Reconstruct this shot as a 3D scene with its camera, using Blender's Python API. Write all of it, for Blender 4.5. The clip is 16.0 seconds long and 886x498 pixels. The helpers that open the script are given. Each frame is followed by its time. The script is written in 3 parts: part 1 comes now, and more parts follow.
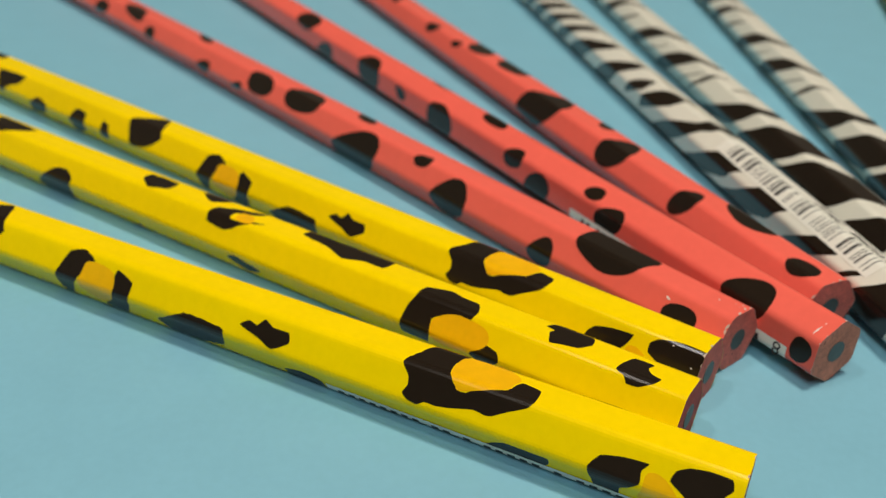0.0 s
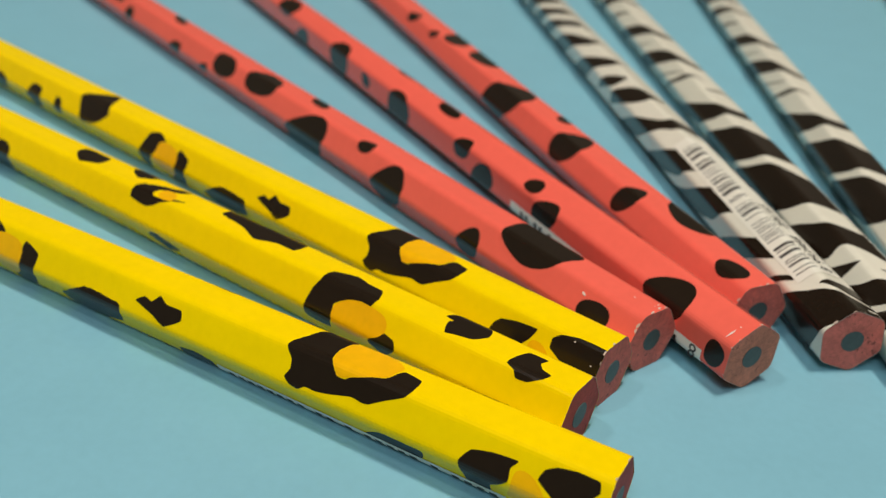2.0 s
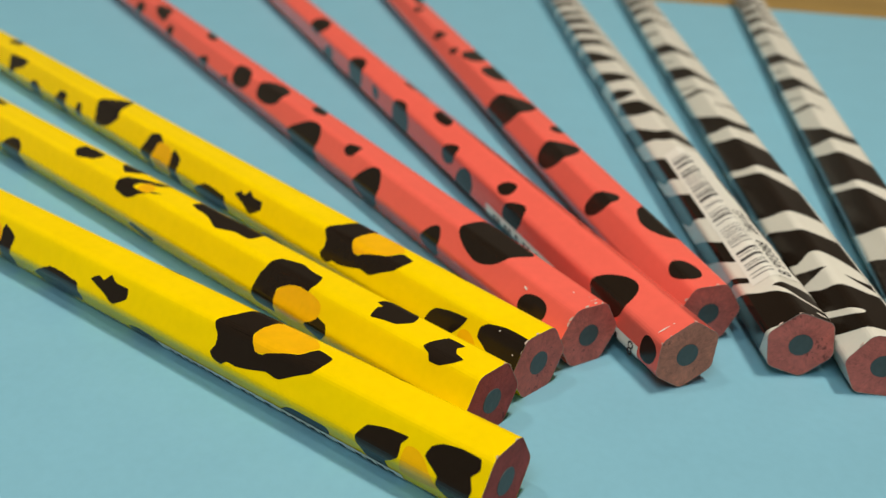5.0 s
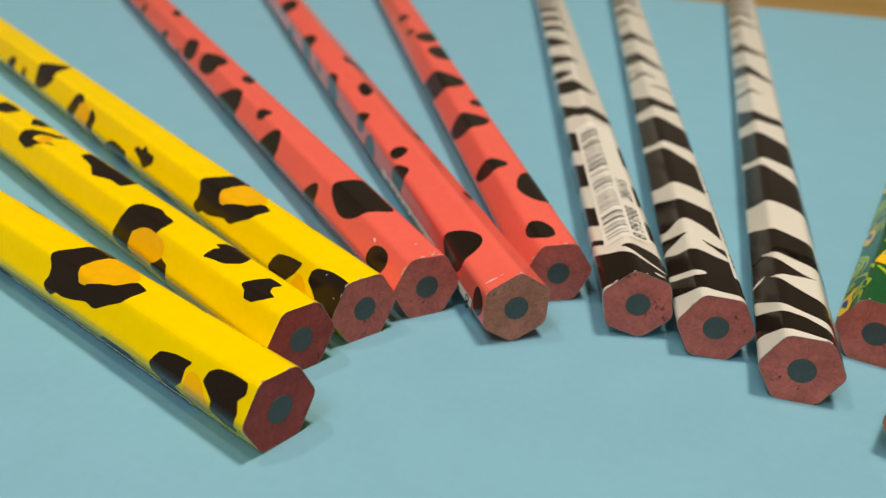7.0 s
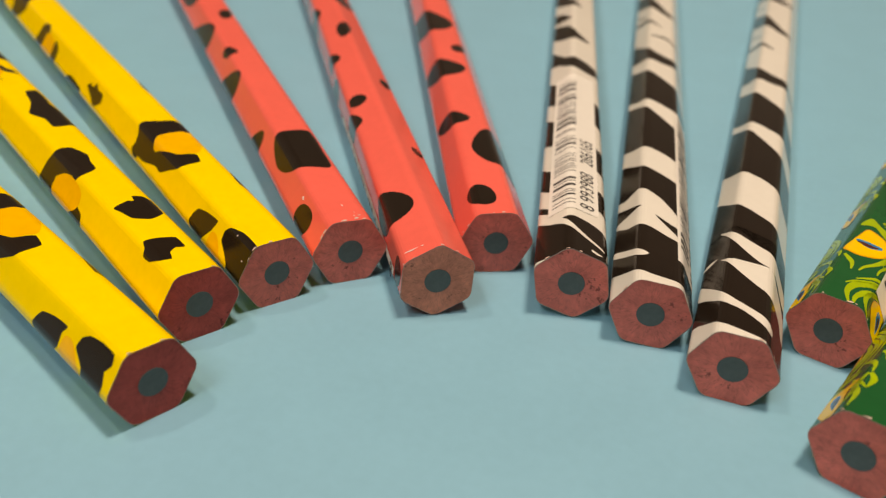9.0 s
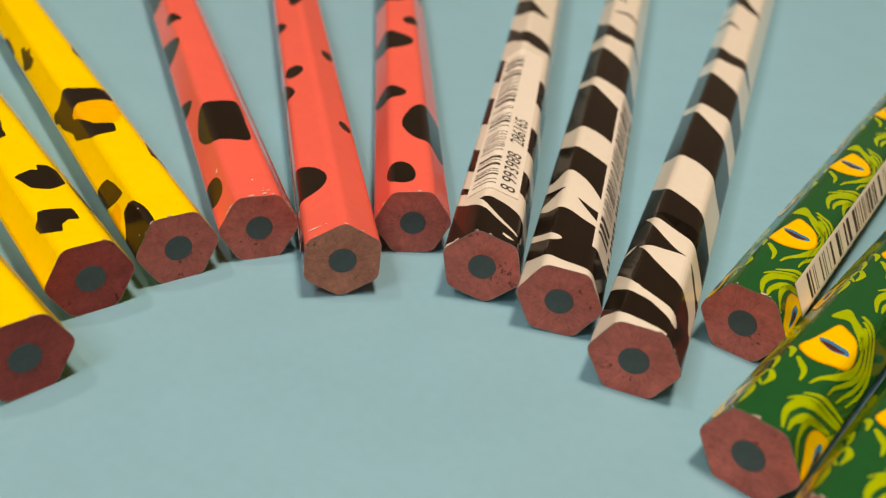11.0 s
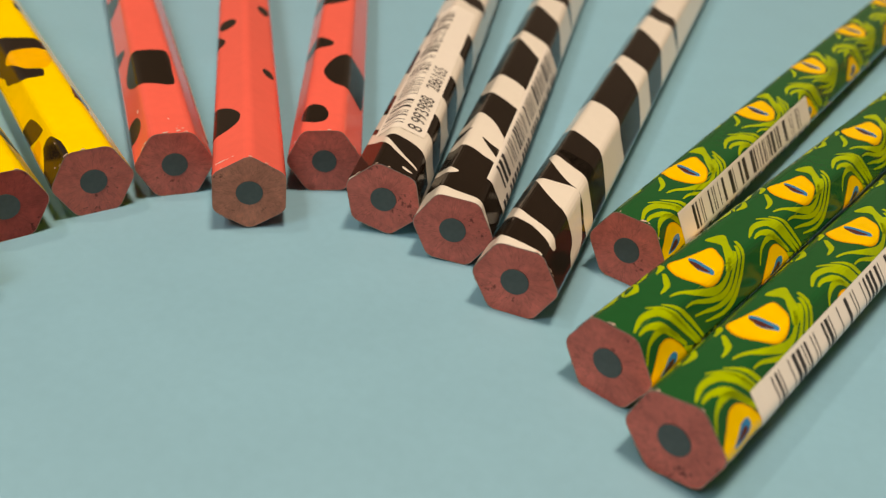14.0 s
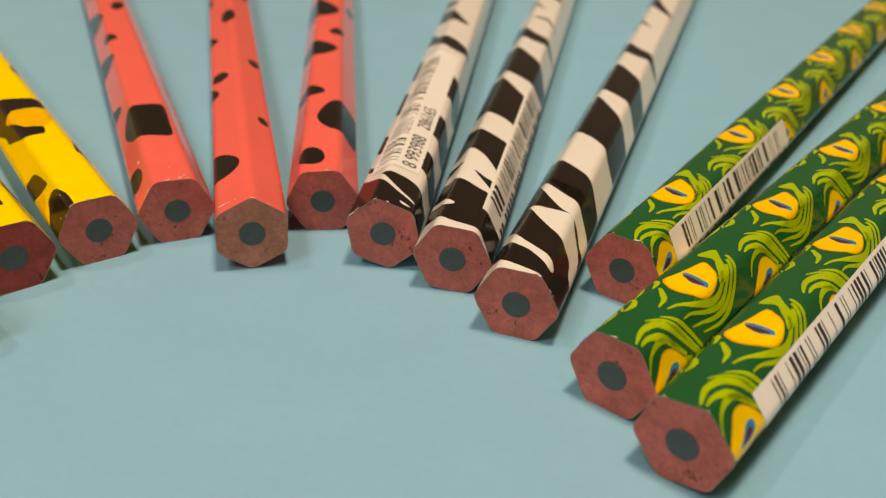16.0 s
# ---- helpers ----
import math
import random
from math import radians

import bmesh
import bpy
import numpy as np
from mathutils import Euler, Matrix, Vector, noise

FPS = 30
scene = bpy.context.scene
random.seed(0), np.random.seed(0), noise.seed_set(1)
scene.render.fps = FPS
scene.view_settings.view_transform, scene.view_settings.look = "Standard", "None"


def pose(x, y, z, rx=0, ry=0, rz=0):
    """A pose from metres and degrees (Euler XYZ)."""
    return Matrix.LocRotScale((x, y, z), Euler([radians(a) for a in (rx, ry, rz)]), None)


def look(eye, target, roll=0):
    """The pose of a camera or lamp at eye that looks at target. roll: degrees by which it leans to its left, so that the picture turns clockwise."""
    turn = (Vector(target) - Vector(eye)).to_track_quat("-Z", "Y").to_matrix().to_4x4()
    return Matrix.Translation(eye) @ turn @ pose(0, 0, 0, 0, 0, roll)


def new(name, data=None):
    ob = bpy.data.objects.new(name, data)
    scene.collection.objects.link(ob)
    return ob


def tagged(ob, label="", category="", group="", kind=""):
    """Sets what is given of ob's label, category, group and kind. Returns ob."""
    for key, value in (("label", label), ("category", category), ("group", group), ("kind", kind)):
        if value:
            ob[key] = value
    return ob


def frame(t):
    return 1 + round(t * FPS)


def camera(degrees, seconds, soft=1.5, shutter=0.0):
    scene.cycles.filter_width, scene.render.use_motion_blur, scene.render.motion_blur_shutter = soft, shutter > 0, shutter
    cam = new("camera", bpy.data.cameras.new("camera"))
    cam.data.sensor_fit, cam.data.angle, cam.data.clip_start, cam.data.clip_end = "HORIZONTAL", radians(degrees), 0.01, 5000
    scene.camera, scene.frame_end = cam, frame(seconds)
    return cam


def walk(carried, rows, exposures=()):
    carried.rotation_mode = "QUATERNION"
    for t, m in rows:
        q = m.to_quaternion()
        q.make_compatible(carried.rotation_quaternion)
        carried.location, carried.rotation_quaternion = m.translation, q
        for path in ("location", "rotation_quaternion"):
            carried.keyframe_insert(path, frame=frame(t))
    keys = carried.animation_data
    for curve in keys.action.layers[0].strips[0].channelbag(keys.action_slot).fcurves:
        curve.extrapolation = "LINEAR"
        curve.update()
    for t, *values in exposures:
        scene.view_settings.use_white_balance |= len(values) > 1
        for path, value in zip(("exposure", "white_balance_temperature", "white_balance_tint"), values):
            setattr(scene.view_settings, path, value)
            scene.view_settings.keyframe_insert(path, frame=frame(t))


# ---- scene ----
cam = camera(53.7, 16.0, soft=1.3)
PATH = [
    (0, (0.00879, -0.00885, 0.05970), (-0.00470, 0.07780, 0.01166), 2.35),
    (0.5, (0.01080, -0.00969, 0.05953), (-0.00322, 0.07695, 0.01161), 2.88),
    (1, (0.01168, -0.00786, 0.05992), (-0.00276, 0.07861, 0.01181), 3.31),
    (1.5, (0.01729, -0.00479, 0.05742), (0.00179, 0.08157, 0.00944), 3.68),
    (2, (0.02223, -0.00434, 0.05747), (0.00517, 0.08164, 0.00934), 3.66),
    (2.5, (0.02514, -0.00617, 0.05616), (0.00684, 0.07936, 0.00769), 3.59),
    (3, (0.02694, -0.00478, 0.05401), (0.00782, 0.08095, 0.00621), 3.70),
    (3.2, (0.02753, -0.00511, 0.05530), (0.00738, 0.08052, 0.00774), 3.48),
    (5.3, (0.04435, -0.00263, 0.05379), (0.01581, 0.08211, 0.00903), 2.19),
    (5.5, (0.04814, -0.00211, 0.05253), (0.01894, 0.08234, 0.00763), 2.27),
    (6, (0.05410, -0.00084, 0.05146), (0.02335, 0.08297, 0.00638), 2.56),
    (6.5, (0.05781, -0.00072, 0.05083), (0.02570, 0.08298, 0.00653), 2.73),
    (7, (0.06244, 0.00169, 0.04955), (0.02904, 0.08502, 0.00549), 2.59),
    (7.5, (0.06365, 0.00261, 0.04948), (0.02934, 0.08533, 0.00498), 2.68),
    (8, (0.06802, 0.00502, 0.05077), (0.03274, 0.08567, 0.00333), 2.93),
    (8.5, (0.06830, 0.00923, 0.05127), (0.03178, 0.08803, 0.00170), 3.51),
    (9, (0.07159, 0.01387, 0.05037), (0.03439, 0.09136, -0.00073), 3.59),
    (9.5, (0.07352, 0.01631, 0.04980), (0.03691, 0.09300, -0.00291), 3.88),
    (10, (0.07728, 0.02028, 0.05060), (0.04081, 0.09633, -0.00312), 4.50),
    (10.2, (0.07720, 0.02098, 0.04946), (0.04059, 0.09705, -0.00414), 4.65),
    (12.3, (0.08673, 0.02110, 0.05126), (0.04800, 0.09585, -0.00271), 4.26),
    (12.5, (0.08782, 0.02121, 0.05134), (0.04932, 0.09600, -0.00274), 4.39),
    (13, (0.08880, 0.02192, 0.05173), (0.05057, 0.09664, -0.00264), 4.48),
    (13.5, (0.08954, 0.02319, 0.05026), (0.05156, 0.09800, -0.00414), 4.48),
    (14, (0.09111, 0.02042, 0.04809), (0.05365, 0.09526, -0.00663), 4.60),
    (14.5, (0.09228, 0.01929, 0.04790), (0.05465, 0.09505, -0.00542), 4.50),
    (15, (0.09258, 0.01923, 0.04770), (0.05463, 0.09598, -0.00397), 3.91),
    (15.5, (0.09218, 0.01781, 0.04696), (0.05464, 0.09546, -0.00365), 3.20),
    (16, (0.09147, 0.01703, 0.04731), (0.05366, 0.09525, -0.00219), 2.13),
]
walk(cam, [(t, look(eye, target, roll)) for t, eye, target, roll in PATH],
     [(0.0, -0.37, 6500, 10), (5.0, -0.32, 6500, 10), (6.8, -0.29, 6700, 13), (9.0, -0.28, 7700, 23), (12.5, -0.30, 8000, 24), (16.0, -0.30, 8000, 24)])
cam.data.dof.use_dof = True
cam.data.dof.focus_distance = 0.084
cam.data.dof.aperture_fstop = 32.0

# ---- light: two lamps high in a plain room, and an added fill lamp ----
MM = 0.001
world = bpy.data.worlds.new("room_dark")
world.use_nodes = True
world.node_tree.nodes["Background"].inputs[0].default_value = (0.5, 0.47, 0.42, 1)
world.node_tree.nodes["Background"].inputs[1].default_value = 0.05
scene.world = world


def area_lamp(x, y, z, size, watts, tone):
    data = bpy.data.lights.new("area_lamp", "AREA")
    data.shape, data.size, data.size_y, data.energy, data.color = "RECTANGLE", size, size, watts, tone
    new("area_lamp", data).matrix_world = look((x, y, z), (0.05, 0.1, 0.0))


area_lamp(0.17, 0.18, 1.70, 0.24, 25.0, (1.0, 0.90, 0.76))
area_lamp(-0.60, -0.12, 1.60, 0.10, 5.4, (1.0, 0.94, 0.84))
# broad cool fill added behind the camera to lift the shadows; no known source
area_lamp(-0.15, -0.95, 1.60, 0.60, 14.0, (0.84, 0.95, 0.98))


# ---- materials ----
def material(name, base, rough=0.5, spec=0.5, bump=0.0, scale=200.0, vary=0.08, coat=0.0, stretch=(1, 1, 1)):
    m = bpy.data.materials.new(name)
    m.use_nodes = True
    n, l = m.node_tree.nodes, m.node_tree.links
    b = n["Principled BSDF"]
    b.inputs["Roughness"].default_value = rough
    b.inputs["Specular IOR Level"].default_value = spec
    b.inputs["Coat Weight"].default_value = coat
    b.inputs["Coat Roughness"].default_value = 0.12
    tex = n.new("ShaderNodeTexCoord")
    mp = n.new("ShaderNodeMapping")
    mp.inputs["Scale"].default_value = stretch
    l.new(tex.outputs["Object"], mp.inputs["Vector"])
    fine = n.new("ShaderNodeTexNoise")
    fine.inputs["Scale"].default_value, fine.inputs["Detail"].default_value = scale, 6
    wide = n.new("ShaderNodeTexNoise")
    wide.inputs["Scale"].default_value, wide.inputs["Detail"].default_value = scale * 0.13, 3
    for t in (fine, wide):
        l.new(mp.outputs["Vector"], t.inputs["Vector"])
    add = n.new("ShaderNodeMath")
    add.operation = "ADD"
    l.new(fine.outputs["Fac"], add.inputs[0])
    l.new(wide.outputs["Fac"], add.inputs[1])
    ramp = n.new("ShaderNodeMapRange")
    ramp.inputs["From Min"].default_value, ramp.inputs["From Max"].default_value = 0.6, 1.4
    ramp.inputs["To Min"].default_value, ramp.inputs["To Max"].default_value = 1 - vary, 1 + vary
    l.new(add.outputs[0], ramp.inputs["Value"])
    mul = n.new("ShaderNodeVectorMath")
    mul.operation = "SCALE"
    mul.inputs[0].default_value = base
    l.new(ramp.outputs[0], mul.inputs["Scale"])
    l.new(mul.outputs[0], b.inputs["Base Color"])
    if bump:
        bp = n.new("ShaderNodeBump")
        bp.inputs["Strength"].default_value, bp.inputs["Distance"].default_value = bump, 0.0002
        l.new(fine.outputs["Fac"], bp.inputs["Height"])
        l.new(bp.outputs[0], b.inputs["Normal"])
    return m


PAPER = material("blue_card", (0.205, 0.452, 0.57), 0.5, 0.45, 0.05, 900.0, 0.04)
TABLE = material("table_wood", (0.30, 0.19, 0.05), 0.5, 0.4, 0.1, 40.0, 0.2, stretch=(1, 8, 1))
PLASTER = material("plaster", (0.48, 0.45, 0.40), 0.9, 0.2, 0.1, 12.0, 0.05)
FLOORING = material("flooring", (0.22, 0.17, 0.12), 0.6, 0.3, 0.1, 9.0, 0.15)
YELLOW = material("yellow_lacquer", (0.95, 0.65, 0.0), 0.13, 0.13, 0.02, 900.0, 0.04)
RED = material("coral_lacquer", (0.88, 0.138, 0.098), 0.13, 0.2, 0.02, 900.0, 0.04)
WHITE = material("white_lacquer", (0.76, 0.725, 0.62), 0.17, 0.45, 0.02, 900.0, 0.03)
GREEN = material("green_lacquer", (0.006, 0.095, 0.024), 0.17, 0.34, 0.02, 900.0, 0.06)
BLACK = material("black_print", (0.017, 0.011, 0.007), 0.17, 0.3, 0.02, 900.0, 0.1)
WOOD = material("red_stained_wood", (0.70, 0.168, 0.13), 0.75, 0.3, 0.5, 1500.0, 0.18)
GRAPHITE = material("graphite", (0.075, 0.09, 0.085), 0.5, 0.5, 0.25, 1800.0, 0.2)

ORANGE = material("orange_print", (0.92, 0.47, 0.002), 0.17, 0.34, 0.02, 900.0, 0.08)
LIME = material("lime_print", (0.34, 0.47, 0.006), 0.17, 0.34, 0.02, 900.0, 0.12)
GOLD = material("gold_print", (0.90, 0.56, 0.004), 0.17, 0.34, 0.02, 900.0, 0.08)
AMBER = material("amber_print", (0.80, 0.38, 0.004), 0.17, 0.45, 0.02, 900.0, 0.08)
BLUE = material("blue_print", (0.01, 0.20, 0.42), 0.17, 0.45, 0.02, 900.0, 0.08)
MAROON = material("maroon_print", (0.09, 0.025, 0.02), 0.17, 0.45, 0.02, 900.0, 0.08)
LABEL = material("label_paper", (0.80, 0.77, 0.68), 0.45, 0.4, 0.02, 700.0, 0.03)
INK = material("label_ink", (0.03, 0.028, 0.026), 0.5, 0.4, 0.0, 900.0, 0.05)
PRIMER = material("primer_edge", (0.52, 0.30, 0.24), 0.6, 0.3, 0.2, 1500.0, 0.25)
SCUFF = material("scuffed_lacquer", (0.85, 0.72, 0.66), 0.5, 0.3, 0.2, 1500.0, 0.1)
CHIP = material("chipped_primer", (0.66, 0.48, 0.40), 0.6, 0.3, 0.2, 1500.0, 0.05)

# ---- building helpers ----
def mesh_object(name, bm, mat, parent=None, label=""):
    me = bpy.data.meshes.new(name)
    bm.to_mesh(me)
    bm.free()
    me.materials.append(mat)
    ob = new(name, me)
    if parent is not None:
        ob.parent = parent
    if label:
        ob["label"] = label
    return ob


def box(x0, x1, y0, y1, z0, z1, bevel=0.0):
    bm = bmesh.new()
    bmesh.ops.create_cube(bm, size=1.0, matrix=Matrix.LocRotScale(((x0 + x1) / 2, (y0 + y1) / 2, (z0 + z1) / 2), None, (x1 - x0, y1 - y0, z1 - z0)))
    if bevel:
        bmesh.ops.bevel(bm, geom=bm.edges[:], offset=bevel, segments=2, affect="EDGES")
    return bm


# ---- the room and the table ----
FLOOR = -0.75
def wall(name, *b):
    return tagged(mesh_object(name, box(*b), PLASTER), "plain cream plaster wall of the room", "wall", kind="structure")


wall("wall_north", -2.0, 2.1, 2.3, 2.4, FLOOR, 1.75)
wall("wall_south", -2.0, 2.1, -2.1, -2.0, FLOOR, 1.75)
wall("wall_west", -2.1, -2.0, -2.1, 2.4, FLOOR, 1.75)
wall("wall_east", 2.1, 2.2, -2.1, 2.4, FLOOR, 1.75)
tagged(mesh_object("floor", box(-2.1, 2.2, -2.1, 2.4, FLOOR - 0.1, FLOOR), FLOORING), "dull brown floor under the table", "floor", kind="structure")
tagged(mesh_object("ceiling", box(-2.1, 2.2, -2.1, 2.4, 1.75, 1.85), PLASTER), "plain cream plaster ceiling", "ceiling", kind="structure")

table = tagged(new("table"), "ochre brown wooden table under the blue card", "table")
table.location = (0.02, 0.15, FLOOR)
mesh_object("tabletop", box(-0.7, 0.7, -0.45, 0.45, 0.715, 0.7492, 0.004), TABLE, table)
for sx in (-1, 1):
    for sy in (-1, 1):
        mesh_object("leg", box(sx * 0.62 - 0.03, sx * 0.62 + 0.03, sy * 0.38 - 0.03, sy * 0.38 + 0.03, 0.0, 0.715, 0.004), TABLE, table)

card = box(-0.27, 0.23, -0.353, 0.0, -0.0006, 0.0, 0.0)
card = mesh_object("blue_card", card, PAPER)
card.matrix_world = pose(0.046, 0.3035, 0, 0, 0, 4.5)
tagged(card, "large light blue matt card lying flat on the table", "card", kind="structure")

# ---- pencils ----
R, CORNER, CORE, LENGTH = 4.16, 1.2, 1.32, 235.0


def section():
    """The rounded hexagon as rows of (u, x, z); u counts the faces, 0 to 6, from the corner at +x round by the top."""
    reach = CORNER * math.tan(radians(30)) / R
    rows = []
    for k in range(6):
        a = radians(60 * k)
        mid = R - CORNER / math.cos(radians(30))
        cx, cz = mid * math.cos(a), mid * math.sin(a)
        for i in range(5):
            w = a + radians(-30 + 15 * i)
            rows.append((k + reach * (i - 2) / 2, cx + CORNER * math.cos(w), cz + CORNER * math.sin(w)))
    return rows


SECTION = section()


def tube(v0, v1):
    bm = bmesh.new()
    rings = [[bm.verts.new((x * MM, v * MM, z * MM)) for _, x, z in SECTION] for v in (v0, v1)]
    n = len(SECTION)
    for i in range(n):
        bm.faces.new((rings[0][i], rings[0][(i + 1) % n], rings[1][(i + 1) % n], rings[1][i]))
    bmesh.ops.recalc_face_normals(bm, faces=bm.faces[:])
    return bm


def plug(radius, depth, out, name):
    bm = bmesh.new()
    if radius is None:
        rim = [(x * 0.985, z * 0.985) for _, x, z in SECTION]
    else:
        rim = [(radius * math.cos(radians(15 * i)), radius * math.sin(radians(15 * i))) for i in range(24)]
    a = [bm.verts.new((x * MM, -out * MM, z * MM)) for x, z in rim]
    b = [bm.verts.new((x * MM, depth * MM, z * MM)) for x, z in rim]
    bm.faces.new(a)
    bm.faces.new(b[::-1])
    for i in range(len(rim)):
        bm.faces.new((a[i], b[i], b[(i + 1) % len(rim)], a[(i + 1) % len(rim)]))
    bmesh.ops.recalc_face_normals(bm, faces=bm.faces[:])
    return bm


def ring():
    """The thin edge of primer and lacquer round the cut end."""
    bm = bmesh.new()
    a = [bm.verts.new((x * MM, 0.0, z * MM)) for _, x, z in SECTION]
    b = [bm.verts.new((x * 0.982 * MM, 0.0, z * 0.982 * MM)) for _, x, z in SECTION]
    n = len(a)
    for i in range(n):
        bm.faces.new((a[i], b[i], b[(i + 1) % n], a[(i + 1) % n]))
    return bm


def clip(poly, axis, value, keep_above):
    out = []
    for i, p in enumerate(poly):
        q = poly[i - 1]
        a = (q[axis] - value) * (1 if keep_above else -1)
        b = (p[axis] - value) * (1 if keep_above else -1)
        if (a < 0) != (b < 0):
            f = a / (a - b)
            out.append((q[0] + f * (p[0] - q[0]), q[1] + f * (p[1] - q[1])))
        if b >= 0:
            out.append(p)
    return out


def wrapped(polys, height):
    """Flat artwork in (u, v) laid round the six faces, a hair above the lacquer."""
    bm = bmesh.new()
    n = len(SECTION)
    skin = []
    for i, (u, x, z) in enumerate(SECTION):
        w = radians(60 * (i // 5) - 30 + 15 * (i % 5))
        skin.append((u, x + height * math.cos(w), z + height * math.sin(w)))
    for i in range(n):
        u0, x0, z0 = skin[i]
        u1, x1, z1 = skin[(i + 1) % n]
        if u1 < u0:
            u1 += 6
        w = Vector((z1 - z0, 0, x0 - x1))
        if w.x * (x0 + x1) + w.z * (z0 + z1) < 0:
            w = -w
        for poly in polys:
            us = [p[0] for p in poly]
            for turn in (-6, 0, 6):
                if max(us) + turn <= u0 or min(us) + turn >= u1:
                    continue
                part = [(u + turn, v) for u, v in poly]
                for axis, value, above in ((0, u0, True), (0, u1, False), (1, 0.0, True), (1, LENGTH, False)):
                    if part:
                        part = clip(part, axis, value, above)
                if len(part) < 3:
                    continue
                corners = []
                for u, v in part:
                    f = (u - u0) / (u1 - u0)
                    corners.append(bm.verts.new(((x0 + f * (x1 - x0)) * MM, v * MM, (z0 + f * (z1 - z0)) * MM)))
                face = bm.faces.new(corners)
                face.normal_update()
                if face.normal.dot(w) < 0:
                    face.normal_flip()
    bmesh.ops.triangulate(bm, faces=bm.faces[:])
    bmesh.ops.remove_doubles(bm, verts=bm.verts[:], dist=2e-7)
    return bm


def smooth(points, steps=5):
    """A closed soft curve through the points."""
    out, n = [], len(points)
    for i in range(n):
        p0, p1, p2, p3 = (np.array(points[(i + k) % n], float) for k in (-1, 0, 1, 2))
        for j in range(steps):
            t = j / steps
            q = 0.5 * (2 * p1 + (p2 - p0) * t + (2 * p0 - 5 * p1 + 4 * p2 - p3) * t * t + (3 * p1 - p0 - 3 * p2 + p3) * t ** 3)
            out.append((float(q[0]), float(q[1])))
    return out


def softened(points):
    curve, out = smooth(points, 4), []
    n = len(points)
    for i in range(n):
        p, q = points[i], points[(i + 1) % n]
        for j in range(4):
            c, t = curve[4 * i + j], j / 4
            out.append((0.4 * c[0] + 0.6 * (p[0] + t * (q[0] - p[0])), 0.4 * c[1] + 0.6 * (p[1] + t * (q[1] - p[1]))))
    return out


def ragged(points, rnd, amount=0.10):
    """A closed outline through the points with a torn, uneven edge."""
    out = []
    for i, p in enumerate(points):
        q = points[(i + 1) % len(points)]
        out.append(p)
        length = math.hypot((q[0] - p[0]) * R, q[1] - p[1])
        for j in range(1, max(1, int(length / 0.45))):
            t = j / max(1, int(length / 0.45))
            k = amount * math.sin(math.pi * t) * rnd.uniform(-1, 1.6)
            out.append((p[0] + t * (q[0] - p[0]) + k * (q[1] - p[1]) / max(length, 0.1) / R * 1.2, p[1] + t * (q[1] - p[1]) - k * (q[0] - p[0]) * R / max(length, 0.1)))
    return out


def spot(u, v, long, short, angle, rnd):
    a = radians(angle)
    out = []
    k1, k2 = rnd.uniform(0, 6), rnd.uniform(0, 6)
    for i in range(28):
        w = 2 * math.pi * i / 28
        grow = 1 + 0.05 * math.sin(2 * w + k1) + 0.04 * math.sin(3 * w + k2)
        c, s = math.cos(w), math.sin(w)
        p, q = long * grow * math.copysign(abs(c) ** 0.9, c), short * grow * math.copysign(abs(s) ** 0.9, s)
        out.append((u + (p * math.cos(a) - q * math.sin(a)) / R, v + p * math.sin(a) + q * math.cos(a)))
    return out


def stroke(points, w0, w1, w2):
    """A tapering brush stroke along (u, v) points; widths in mm at start, middle and end."""
    pts = [(u * R, v) for u, v in points]
    left, right = [], []
    for i, (x, y) in enumerate(pts):
        ax, ay = pts[max(0, i - 1)]
        bx, by = pts[min(len(pts) - 1, i + 1)]
        d = math.hypot(bx - ax, by - ay) or 1
        t = i / (len(pts) - 1)
        w = 0.5 * (w0 + (w1 - w0) * 2 * t if t < 0.5 else w1 + (w2 - w1) * (2 * t - 1))
        nx, ny = -(by - ay) / d * w, (bx - ax) / d * w
        left.append(((x + nx) / R, y + ny))
        right.append(((x - nx) / R, y - ny))
    return left + right[::-1]


